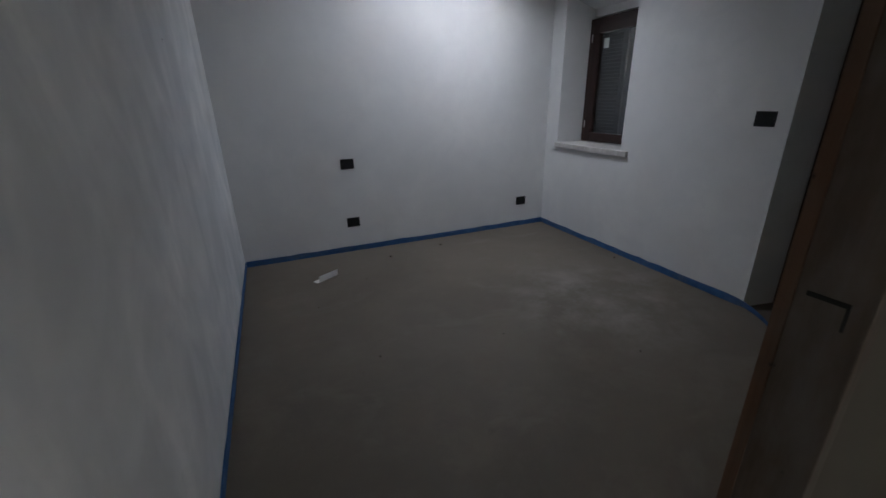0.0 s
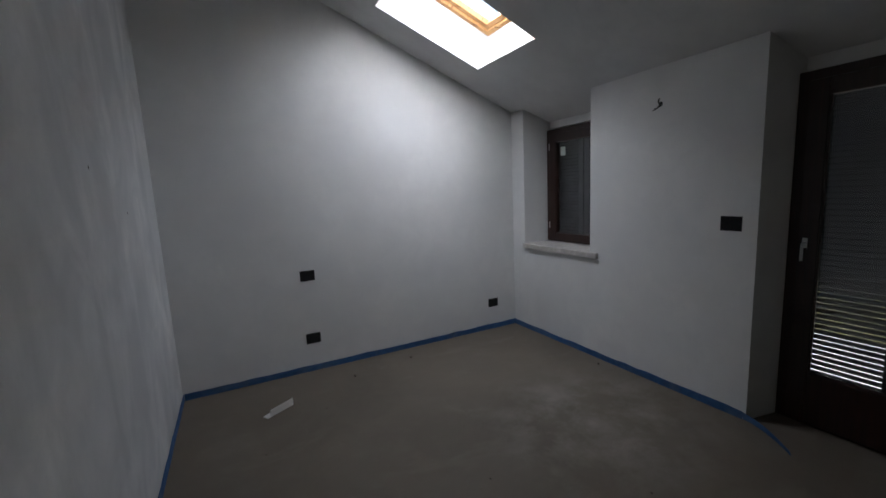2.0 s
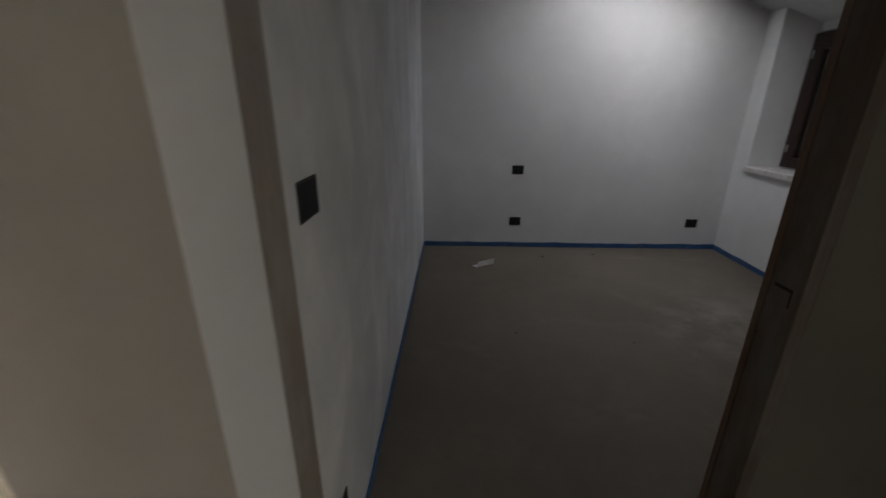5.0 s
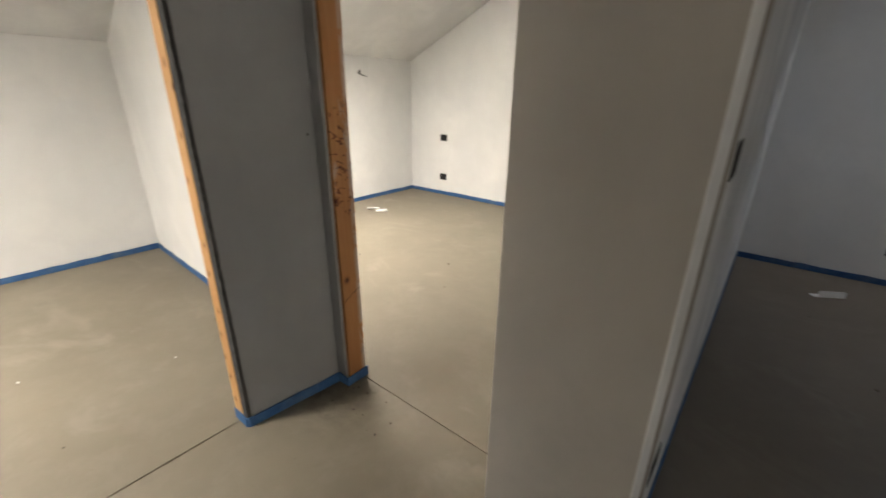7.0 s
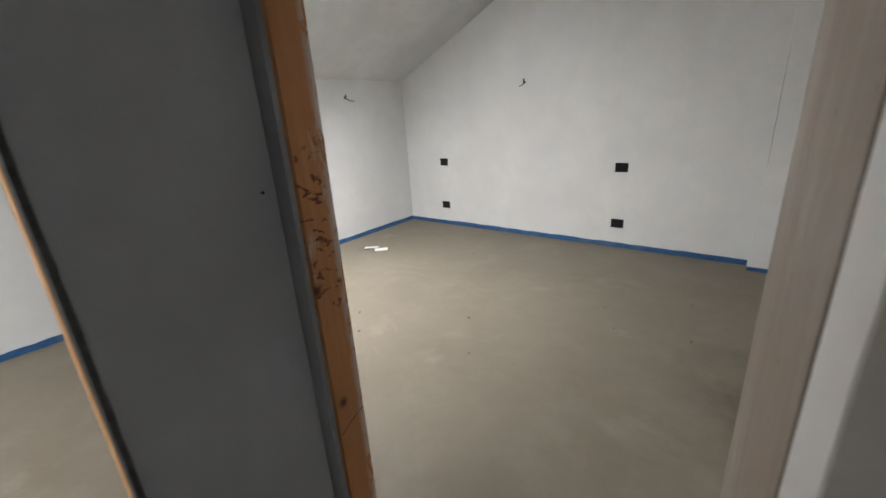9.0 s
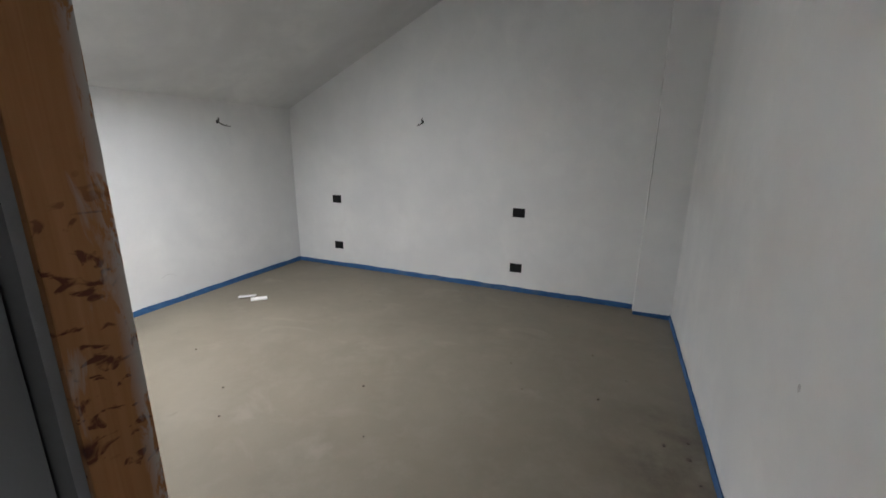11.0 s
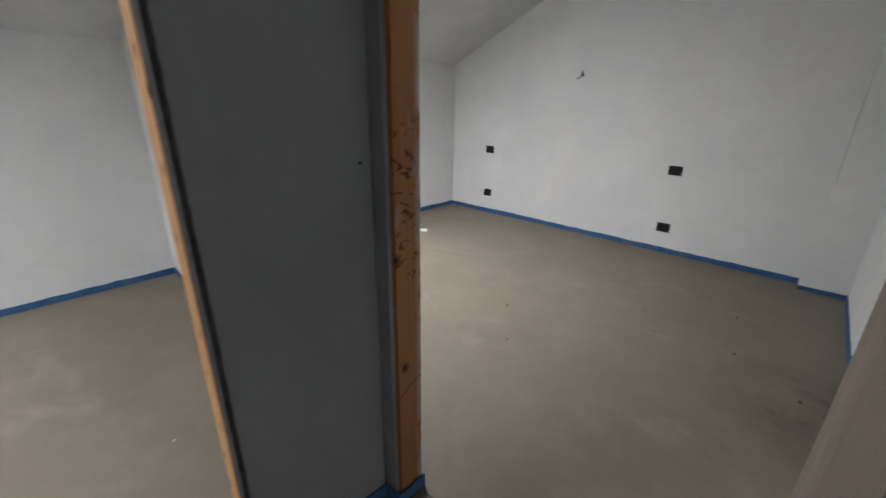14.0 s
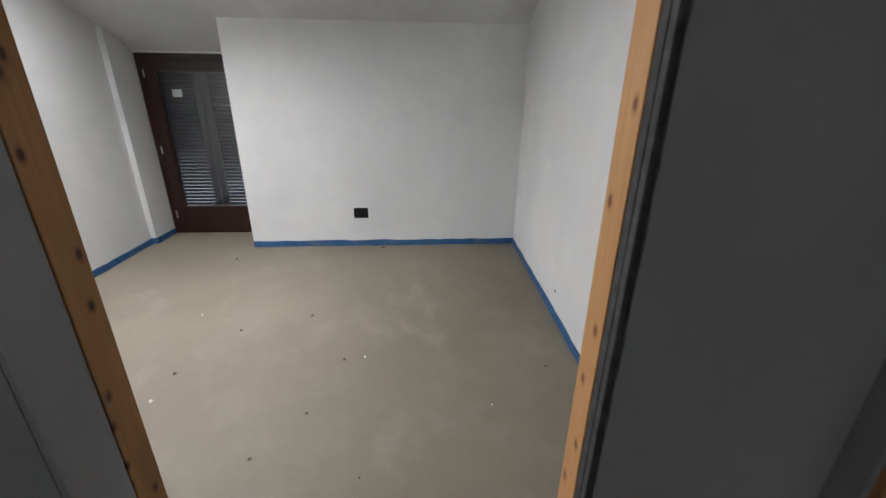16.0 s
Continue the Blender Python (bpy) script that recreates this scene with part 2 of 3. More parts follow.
ROOFING = plain("roof_tile_clay", (0.30, 0.15, 0.09), (0.42, 0.24, 0.16), 2, 0.9, 0.3)

k_ = Nodes("clear_glass")
k_.b.inputs["Transmission Weight"].default_value = 1.0
k_.b.inputs["IOR"].default_value = 1.45
GLASS = k_.done((0.93, 0.95, 0.95), 0.02, spec=0.5)

# ---- building helpers ----
RIDGE_X, WEST_Z, WEST_S, EAST_S = 1.33, 2.165, 0.467, 0.413
RIDGE_Z = WEST_Z + WEST_S * (RIDGE_X + 3.41)


def roof(x):
    """Height of the sloping ceiling over x."""
    return RIDGE_Z - (WEST_S * (RIDGE_X - x) if x < RIDGE_X else EAST_S * (x - RIDGE_X))


def part(name, bm, material, parent=None, label="", smooth=False):
    me = bpy.data.meshes.new(name)
    bmesh.ops.recalc_face_normals(bm, faces=bm.faces)
    bm.to_mesh(me)
    bm.free()
    if smooth:
        for p in me.polygons:
            p.use_smooth = True
    me.materials.append(material)
    ob = new(name, me)
    if parent is not None:
        ob.parent = parent
    if label:
        ob["label"] = label
    return ob


def prism(bm, plan, z0, tops):
    """An upright solid over a plan polygon; tops: one height or one for each corner."""
    tops = tops if isinstance(tops, (list, tuple)) else [tops] * len(plan)
    lo = [bm.verts.new((x, y, z0)) for x, y in plan]
    hi = [bm.verts.new((x, y, z)) for (x, y), z in zip(plan, tops)]
    bm.faces.new(lo[::-1]), bm.faces.new(hi)
    n = len(plan)
    for i in range(n):
        bm.faces.new((lo[i], lo[(i + 1) % n], hi[(i + 1) % n], hi[i]))


def block(bm, x0, x1, y0, y1, z0, z1=None):
    """A box; without z1 it runs up into the roof."""
    if z1 is None and x0 < RIDGE_X < x1:
        block(bm, x0, RIDGE_X, y0, y1, z0), block(bm, RIDGE_X, x1, y0, y1, z0)
        return
    plan = [(x0, y0), (x1, y0), (x1, y1), (x0, y1)]
    prism(bm, plan, z0, [roof(x) + 0.05 for x, _ in plan] if z1 is None else z1)


def soft_block(bm, x0, x1, y0, y1, z0, z1, r=0.004):
    """A box with its edges rounded off."""
    made = bmesh.ops.create_cube(bm, size=1)
    for v in made["verts"]:
        v.co = Vector((x0 + (v.co.x + 0.5) * (x1 - x0), y0 + (v.co.y + 0.5) * (y1 - y0), z0 + (v.co.z + 0.5) * (z1 - z0)))
    edges = list({e for v in made["verts"] for e in v.link_edges})
    bmesh.ops.bevel(bm, geom=edges, offset=r, segments=2, affect="EDGES", profile=0.6)


def rod(bm, pts, r, sides=8):
    """A round rod along a line of points."""
    rings = []
    for i, p in enumerate(pts):
        p = Vector(p)
        d = (Vector(pts[min(i + 1, len(pts) - 1)]) - Vector(pts[max(i - 1, 0)])).normalized()
        u = d.orthogonal().normalized()
        if rings:
            u = (last - d * last.dot(d)).normalized()
        last = u
        w = d.cross(u)
        rings.append([bm.verts.new(p + r * (math.cos(a) * u + math.sin(a) * w)) for a in (2 * math.pi * j / sides for j in range(sides))])
    for a, b in zip(rings, rings[1:]):
        for j in range(sides):
            bm.faces.new((a[j], a[(j + 1) % sides], b[(j + 1) % sides], b[j]))
    bm.faces.new(rings[0][::-1]), bm.faces.new(rings[-1])


def box_part(name, ext, material, parent, label="", r=0.004):
    bm = bmesh.new()
    soft_block(bm, *ext, r)
    return part(name, bm, material, parent, label)


def holder(name, at=(0, 0, 0), turn=0.0):
    ob = new(name)
    ob.empty_display_size = 0.1
    ob.matrix_world = pose(*at, 0, 0, turn)
    return ob


def structure(name, boxes, material, label, category="wall"):
    bm = bmesh.new()
    for b in boxes:
        if isinstance(b, dict):
            prism(bm, b["plan"], b["z0"], b.get("tops") or [roof(x) + 0.05 for x, _ in b["plan"]])
        else:
            block(bm, *b)
    return tagged(part(name, bm, material), label, category, kind="structure")


# ---- plan ----
HEAD = 2.66                     # height of the door openings
W1_C0, W1_C1 = -1.72, -0.56      # opening into the west room
B_L = 0.098                     # opening into the back room, from here to the landing pier
A_L, A_R = 1.70, 2.770          # opening into the east room
B_BACK, B_WEST, B_EAST = 4.262, -3.382, 1.574
A_BACK, A_EAST = 4.15, 5.44
C_WEST, C_LEFT = -3.385, -3.72
HALL_S = -3.55

# ---- floors ----
for room, boxes, words in (("west", [(-4.0, -0.126, -3.9, 0.08)], "dusty grey-brown cement screed floor, unfinished"),
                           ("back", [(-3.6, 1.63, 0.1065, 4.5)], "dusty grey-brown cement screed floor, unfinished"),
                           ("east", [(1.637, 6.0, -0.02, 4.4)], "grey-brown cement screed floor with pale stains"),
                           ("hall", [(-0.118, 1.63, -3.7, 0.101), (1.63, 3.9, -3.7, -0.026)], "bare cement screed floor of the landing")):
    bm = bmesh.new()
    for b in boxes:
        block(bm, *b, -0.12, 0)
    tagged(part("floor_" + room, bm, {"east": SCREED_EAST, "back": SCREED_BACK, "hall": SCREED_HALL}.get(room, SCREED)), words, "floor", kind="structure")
bm = bmesh.new()
block(bm, -4.0, 6.1, -3.9, 4.5, -0.30, -0.13)
tagged(part("floor_slab", bm, GROOVE), "dark concrete slab under the screed joints", "floor", kind="structure")

# ---- walls ----
structure("wall_back_room_north", [(B_WEST, 1.70, B_BACK, 4.55, 0)], WHITE, "white primed plaster wall")
structure("wall_back_room_pier", [{"plan": [(1.225, B_BACK + 0.05), (1.225, 4.112), (B_EAST + 0.02, 4.098), (B_EAST + 0.02, B_BACK + 0.05)], "z0": 0, "tops": [roof(1.20) + .03, roof(1.20) + .03, roof(1.33), roof(1.33)]}],
          WHITE, "shallow white plaster pier in the corner")
structure("wall_back_room_west", [(B_WEST - 0.5, B_WEST, 0.20, 4.55, 0)], WHITE, "white primed plaster wall with low eaves")
structure("wall_partition", [(B_EAST, 1.66, 0.10, B_BACK, 0)], WHITE, "white plastered partition between two bedrooms")
structure("wall_east_room_left", [(1.66, 1.70, 0.055, A_BACK, 0)], STREAKY, "streaky white primed plaster wall")
PIER = [(1.256, -0.288), (1.697, -0.303), (1.697, 0.05), (1.216, 0.10)]
structure("wall_landing_pier", [{"plan": PIER, "z0": 0, "tops": [RIDGE_Z - 0.05] * 4}], HALL, "beige-grey plastered pier between two openings")
structure("wall_over_back_door", [(0.0, 1.215, 0.0, 0.124, HEAD + 0.03)], HALL, "grey plaster over the door opening")
structure("wall_corner_return", [(-0.20, B_L - 0.02, -0.012, 0.12, 0, HEAD + 0.03), (-0.20, 0.0, -0.012, 0.18, HEAD + 0.03)], SKIM, "short grey plaster return at the corner")
structure("wall_west_room_right", [{"plan": [(-3.9, 0.105), (-0.20, -0.035), (-0.20, 0.18), (-3.9, 0.18)], "z0": 0}], WHITE, "white primed plaster wall")
structure("wall_landing_west", [{"plan": [(-0.20, W1_C1 + 0.02), (-0.042, W1_C1 + 0.02), (0.018, -0.020), (-0.20, -0.020)], "z0": 0}, (-0.20, -0.045, HALL_S, W1_C0 - 0.02, 0), (-0.20, -0.045, W1_C0 - 0.02, W1_C1 + 0.02, HEAD + 0.03)],
          SKIM, "grey skim-coated landing wall with a door opening")
structure("wall_west_room_eaves", [(C_WEST - 0.6, C_WEST, -2.63, 0.12, 0)], WHITE, "white primed plaster wall stepping back to a balcony door")
structure("wall_over_west_door", [(-4.05, -3.865, -3.668, -2.63, 1.845)], WHITE, "white plaster strip over the balcony door")
structure("wall_west_room_left", [(-3.52, -0.20, C_LEFT - 0.2, C_LEFT, 0), (-4.05, -3.52, C_LEFT - 0.2, -3.668, 0)], WHITE, "white primed plaster wall with an upright ledge")
structure("wall_east_room_back", [(1.70, 6.0, A_BACK, 4.55, 0)], WHITE, "white primed plaster wall lit from the roof window")
structure("wall_east_room_corner", [{"plan": [(A_EAST, 3.922), (6.0, 3.825), (6.0, A_BACK), (A_EAST, A_BACK)], "z0": 0}], WHITE, "narrow white plaster reveal beside the window")
structure("wall_east_room_pier", [{"plan": [(A_EAST, 1.44), (6.0, 1.33), (6.0, 2.90), (A_EAST, 2.90)], "z0": 0}], WHITE, "white primed plaster pier between window and balcony door")
structure("wall_under_window", [{"plan": [(A_EAST, 2.90), (6.0, 2.90), (6.0, 3.825), (A_EAST, 3.922)], "z0": 0, "tops": [1.027] * 4}], WHITE, "white plaster apron under the window sill")
structure("wall_under_shutter", [(5.775, 6.0, 2.903, 3.83, 1.03, 1.108)], WHITE, "plaster bed under the window shutters")
structure("wall_over_window", [(5.79, 6.0, 2.90, 3.85, 2.452)], WHITE, "white plaster strip over the window")
structure("wall_over_east_door", [(5.79, 6.0, 0.29, 1.37, 2.433)], WHITE, "white plaster strip over the balcony door")
structure("wall_east_room_end", [(A_EAST, 6.0, -0.09, 0.29, 0)], WHITE, "white plaster pier beside the balcony door")
structure("wall_east_room_front", [(A_R + 0.02, A_EAST, -0.090, 0.002, 0), (1.706, A_R + 0.02, -0.090, 0.002, HEAD + 0.03)], SHADED_PARTITION, "partition beside the door opening, coloured dark for its shade")
structure("wall_landing_south", [(-0.20, 3.9, HALL_S - 0.2, HALL_S, 0)], HALL, "plain plaster wall closing the landing")
# unseen wall, opened for the added window and its lamp
structure("wall_landing_east", [(3.7, 3.9, HALL_S, -2.85, 0), (3.7, 3.9, -1.75, -0.09, 0), (3.7, 3.9, -2.85, -1.75, 0, 0.45), (3.7, 3.9, -2.85, -1.75, 1.75)],
          HALL, "unseen plain plaster wall with an opening for the added window")

# ---- ceilings with roof-window shafts ----
SKY_A = (3.60, 4.675, 2.80, 3.69)
SKY_B = (-2.29, -1.16, 0.56, 1.51)
SKY_C = (-2.29, -1.16, -3.50, -2.55)


def ceiling(name, xs, ys, holes, slope, label, drop=0.0):
    """A sloping slab with openings for the roof windows."""
    nrm = Vector((-slope, 0, 1)).normalized()
    bm = bmesh.new()
    corners = {(x, y) for h in holes for x in h[:2] for y in h[2:]}
    xs, ys = sorted({*xs, *(x for h in holes for x in h[:2])}), sorted({*ys, *(y for h in holes for y in h[2:])})
    lo = {(x, y): bm.verts.new((x, y, roof(x) - drop)) for x in xs for y in ys}
    hi = {p: bm.verts.new(v.co + (nrm * 0.40 if p in corners else Vector((0, 0, 0.40 / nrm.z)))) for p, v in lo.items()}
    solid = set()
    for i in range(len(xs) - 1):
        for j in range(len(ys) - 1):
            cx, cy = (xs[i] + xs[i + 1]) / 2, (ys[j] + ys[j + 1]) / 2
            if not any(h[0] < cx < h[1] and h[2] < cy < h[3] for h in holes):
                solid.add((i, j))
    for i, j in solid:
        q = [(xs[i], ys[j]), (xs[i + 1], ys[j]), (xs[i + 1], ys[j + 1]), (xs[i], ys[j + 1])]
        bm.faces.new([lo[p] for p in q][::-1]), bm.faces.new([hi[p] for p in q])
        for (di, dj), (a, b) in (((0, -1), (0, 1)), ((1, 0), (1, 2)), ((0, 1), (2, 3)), ((-1, 0), (3, 0))):
            if (i + di, j + dj) not in solid:
                bm.faces.new((lo[q[a]], lo[q[b]], hi[q[b]], hi[q[a]]))
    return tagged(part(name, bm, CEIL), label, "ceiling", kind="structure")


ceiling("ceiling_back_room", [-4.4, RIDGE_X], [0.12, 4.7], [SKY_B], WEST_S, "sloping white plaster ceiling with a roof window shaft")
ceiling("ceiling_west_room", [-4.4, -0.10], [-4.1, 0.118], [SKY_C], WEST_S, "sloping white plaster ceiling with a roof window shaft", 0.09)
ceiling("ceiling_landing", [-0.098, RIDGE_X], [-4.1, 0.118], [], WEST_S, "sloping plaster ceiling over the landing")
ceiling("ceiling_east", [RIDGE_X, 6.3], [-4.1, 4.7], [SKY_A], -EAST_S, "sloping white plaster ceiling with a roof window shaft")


def roof_window(hole, slope, light, up, aim, wide, lean=0.6):
    """A pine roof window at the top of its shaft, and the daylight over it."""
    x0, x1, y0, y1 = hole
    tilt = math.degrees(math.atan(slope))
    nrm = Vector((-slope, 0, 1)).normalized()
    mid = Vector(((x0 + x1) / 2, (y0 + y1) / 2, roof((x0 + x1) / 2))) + nrm * 0.40
    half_u, half_v = (x1 - x0) / 2 / math.cos(math.radians(tilt)), (y1 - y0) / 2
    ob = holder("roof_window")
    ob.matrix_world = pose(*mid, 0, -tilt, 0)
    tagged(ob, "pine-framed roof window glowing with daylight", "skylight", kind="structure")
    u, v = half_u + 0.03, half_v + 0.03
    for nm, ins, z0, z1, w in (("outer_frame", 0.0, -0.03, 0.07, 0.075), ("sash", 0.075, -0.005, 0.055, 0.06)):
        a, b = u - ins, v - ins
        for ext in ((-a, a, -b, -b + w), (-a, a, b - w, b), (-a, -a + w, -b + w, b - w), (a - w, a, -b + w, b - w)):
            box_part(nm, (*ext, z0, z1), PINE, ob)
    pane = box_part("pane", (-u + 0.13, u - 0.13, -v + 0.13, v - 0.13, 0.02, 0.03), GLASS, ob, r=0.001)
    pane.visible_shadow = False
    data = bpy.data.lights.new("roof_daylight", "AREA")
    data.shape, data.size, data.size_y = "RECTANGLE", 1.0, 1.0
    data.energy, data.color = light
    data.spread = radians(wide)
    lamp = new("roof_daylight", data)
    lamp.matrix_world = look(mid + nrm * up + Vector((-0.22 * nrm.x, -0.10, 0)), mid + nrm * up + Vector((lean * nrm.x, aim, -1)))


roof_window(SKY_A, -EAST_S, EAST_LIGHT, 0.09, 0.35, 168)
roof_window(SKY_B, WEST_S, WEST_LIGHT, 0.10, 0.25, 155, 0.9)
roof_window(SKY_C, WEST_S, WEST_LIGHT, 0.10, 0.62, 165)

# ---- door linings in the openings ----


def lining(name, jambs, label):
    ob = tagged(holder(name), label, "door lining", kind="structure")
    for ext, mat_, lab in jambs:
        box_part("jamb" if ext[4] < 1 else "head", ext, mat_, ob, lab, 0.003)
    return ob


lining("door_lining_west", [((-0.175, -0.091, W1_C1, W1_C1 + 0.025, 0, HEAD), PINE, "raw pine jamb with knots"),
                            ((-0.287, -0.195, W1_C0 - 0.025, W1_C0, 0, HEAD), PINE_SHADED, "smeared pine jamb with knots, browner for its shade"),
                            ((-0.175, -0.09, W1_C0, W1_C1, HEAD, HEAD + 0.025), PINE, "")],
       "raw pine sub-frame in the door opening")
back_lining = lining("door_lining_back", [((B_L - 0.03, B_L, 0.006, 0.125, 0, HEAD), PINE_STAINED, "raw pine jamb with brown glue stains"),
                            ((B_L, 1.20, 0.012, 0.10, HEAD, HEAD + 0.025), PINE, "")],
       "pine sub-frame in the door opening")
bm = bmesh.new()
rod(bm, [(B_L + 0.0002, 0.010, 0.555), (B_L + 0.0002, 0.060, 0.585), (B_L + 0.0002, 0.122, 0.612)], 0.0014, 6)
part("saw_mark", bm, GROOVE, back_lining, "dark saw line across the board")
bm = bmesh.new()
prism(bm, [(1.2405, -0.191), (1.208, 0.103), (1.28, 0.105), (1.29, -0.191)], 0, HEAD)
part("jamb", bm, GREY_WOOD, back_lining, "mortar-dusted pine jamb")
east_lining = lining("door_lining_east", [((A_L - 0.03, A_L + 0.003, -0.080, 0.053, 0, HEAD), GREY_WOOD, "mortar-dusted pine jamb"),
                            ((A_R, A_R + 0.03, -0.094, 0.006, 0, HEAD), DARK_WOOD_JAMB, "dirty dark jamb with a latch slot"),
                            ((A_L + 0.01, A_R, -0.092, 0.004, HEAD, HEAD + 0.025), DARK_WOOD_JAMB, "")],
       "dirty timber sub-frame in the door opening")
for nm, plan, mat_ in (("plaster_edge_back_door", [(1.2435, -0.193), (1.2530, -0.284), (1.27, -0.284), (1.27, -0.193)], WHITE),
                       ("plaster_edge_east_door", [(1.690, -0.299), (1.7000, -0.2995), (1.7015, -0.082), (1.690, -0.082)], WHITE)):
    bm = bmesh.new()
    prism(bm, plan, 0, HEAD)
    tagged(part(nm, bm, mat_), "pale plaster edge beside the timber jamb", "trim", kind="structure")


def mortar_bead(name, x, y, dx, dy, seed):
    """A rough band of dried mortar up the edge of a jamb, 6 to 14 mm thick."""
    rg = random.Random(seed)
    bm = bmesh.new()
    rows = []
    for i in range(91):
        z = HEAD * i / 90
        a = rg.uniform(0.12, 1.0) ** 1.4
        b = rg.uniform(0.2, 1.0)
        w, t = 0.0015 + 0.0035 * a, 0.001 + 0.0025 * b
        u, v = Vector((dx, dy)), Vector((-dy, dx))
        rows.append([bm.verts.new((x + (u * p).x + (v * q).x, y + (u * p).y + (v * q).y, z)) for p, q in ((0, -0.004), (0, t), (w * 0.6, t * 1.2), (w, -0.004))])
    for a, b in zip(rows, rows[1:]):
        for j in range(4):
            bm.faces.new((a[j], a[(j + 1) % 4], b[(j + 1) % 4], b[j]))
    bm.faces.new(rows[0][::-1]), bm.faces.new(rows[-1])
    return tagged(part(name, bm, MORTAR), "rough dark mortar edge beside the jamb", "trim", kind="structure")


mortar_bead("mortar_edge_west_door", -0.042, W1_C1 + 0.018, 0.111, 0.994, 2)
for nm, ext in (("mortar_fill_north", (-0.091, -0.066, W1_C1 + 0.003, W1_C1 + 0.02, 0, HEAD)), ("plaster_return", (-0.065, -0.044, W1_C1 + 0.004, W1_C1 + 0.02, 0, HEAD)), ("mortar_fill_south", (-0.195, -0.047, W1_C0 - 0.02, W1_C0 - 0.004, 0, HEAD))):
    bm = bmesh.new()
    soft_block(bm, *ext, 0.003)
    tagged(part(nm, bm, SKIM if nm.endswith("south") else FILL), "grey mortar fill beside the timber jamb", "trim", kind="structure")
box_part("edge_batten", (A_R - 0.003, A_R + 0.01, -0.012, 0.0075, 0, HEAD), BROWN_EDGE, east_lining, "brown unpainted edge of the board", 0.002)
box_part("latch_slot", (A_R - 0.0015, A_R + 0.004, -0.072, -0.024, 1.368, 1.375), BLACK, east_lining, "", 0.001)
box_part("latch_slot", (A_R - 0.0015, A_R + 0.004, -0.072, -0.068, 1.335, 1.368), BLACK, east_lining, "", 0.001)

# ---- blue edge strips ----
strip_rng = random.Random(4)


def edge_strip(line, h=0.060, lift=0.0, name="edge_strip"):
    """A blue foam strip standing along the foot of the walls, with an uneven torn top."""
    bm = bmesh.new()
    pts = []
    for (xa, ya), (xb, yb) in zip(line, line[1:]):
        n = max(1, int(math.hypot(xb - xa, yb - ya) / 0.11))
        pts += [(xa + (xb - xa) * i / n, ya + (yb - ya) * i / n) for i in range(n)]
    pts.append(line[-1])
    rows = []
    for i, p in enumerate(pts):
        a, b = Vector(pts[max(i - 1, 0)]), Vector(pts[min(i + 1, len(pts) - 1)])
        d = (b - a).normalized()
        s = Vector((-d.y, d.x)) * 0.007
        wob = strip_rng.uniform(-0.0015, 0.0015)
        z = h + strip_rng.uniform(-0.005, 0.005)
        q = Vector(p) + s * 0.45 + s.normalized() * wob
        rows.append([bm.verts.new((q.x + e.x, q.y + e.y, zz)) for e, zz in ((-s * 0.5, lift), (s * 0.5, lift), (s * 0.5, z), (-s * 0.5, z))])
    for a, b in zip(rows, rows[1:]):
        for j in range(4):
            bm.faces.new((a[j], b[j], b[(j + 1) % 4], a[(j + 1) % 4]))
    bm.faces.new(rows[0]), bm.faces.new(rows[-1][::-1])
    return tagged(part(name, bm, FOAM), "blue foam edge strip along the foot of the wall", "edge strip", "edge strips", kind="structure")


edge_strip([(1.704, 4.145), (1.704, 0.06)])
edge_strip([(A_EAST - 0.004, 4.146), (1.712, 4.146)])
edge_strip([(A_EAST - 0.004, 1.46), (A_EAST - 0.004, 4.138)])
edge_strip([(1.221, B_BACK - 0.004), (B_WEST + 0.004, B_BACK - 0.004)])
edge_strip([(B_EAST - 0.005, 4.094), (1.223, 4.108)], 0.042)
edge_strip([(B_WEST + 0.004, B_BACK - 0.012), (B_WEST + 0.004, 0.21)])
edge_strip([(B_EAST - 0.004, 0.11), (B_EAST - 0.004, 4.085)])
edge_strip([(C_WEST + 0.004, 0.078), (C_WEST + 0.004, -2.627)])
edge_strip([(-0.21, -0.039), (C_WEST + 0.012, 0.0805)])
edge_strip([(-3.86, -3.664), (-3.524, -3.664), (-3.516, -3.716), (-0.21, -3.716)])
edge_strip([(0.022, -0.024), (-0.037, W1_C1 + 0.01), (-0.046, W1_C1 - 0.002), (-0.165, W1_C1 - 0.002)])
edge_strip([(-0.041, W1_C0 - 0.03), (-0.041, HALL_S + 0.01)])
edge_strip([(B_L + 0.006, 0.132), (B_L + 0.006, -0.018), (0.030, -0.018)])

# torn end of the strip lying on the screed by the balcony door
bm = bmesh.new()
rows = []
for i in range(11):
    f = i / 10
    c = Vector((5.433 - 0.20 * f ** 1.6, 1.455 - 0.37 * f, 0.004))
    lean = Vector((-0.004 - 0.022 * f, 0.004 - 0.006 * f, 0.053 - 0.012 * f))
    nrm = Vector((-0.006, -0.001, 0.002))
    rows.append([bm.verts.new(v) for v in (c, c + nrm, c + nrm + lean, c + lean)])
for a, b in zip(rows, rows[1:]):
    for j in range(4):
        bm.faces.new((a[j], b[j], b[(j + 1) % 4], a[(j + 1) % 4]))
bm.faces.new(rows[0]), bm.faces.new(rows[-1][::-1])
tagged(part("edge_strip_end", bm, FOAM), "torn end of blue foam strip lying on the screed", "edge strip", "edge strips")

# ---- electrical boxes ----

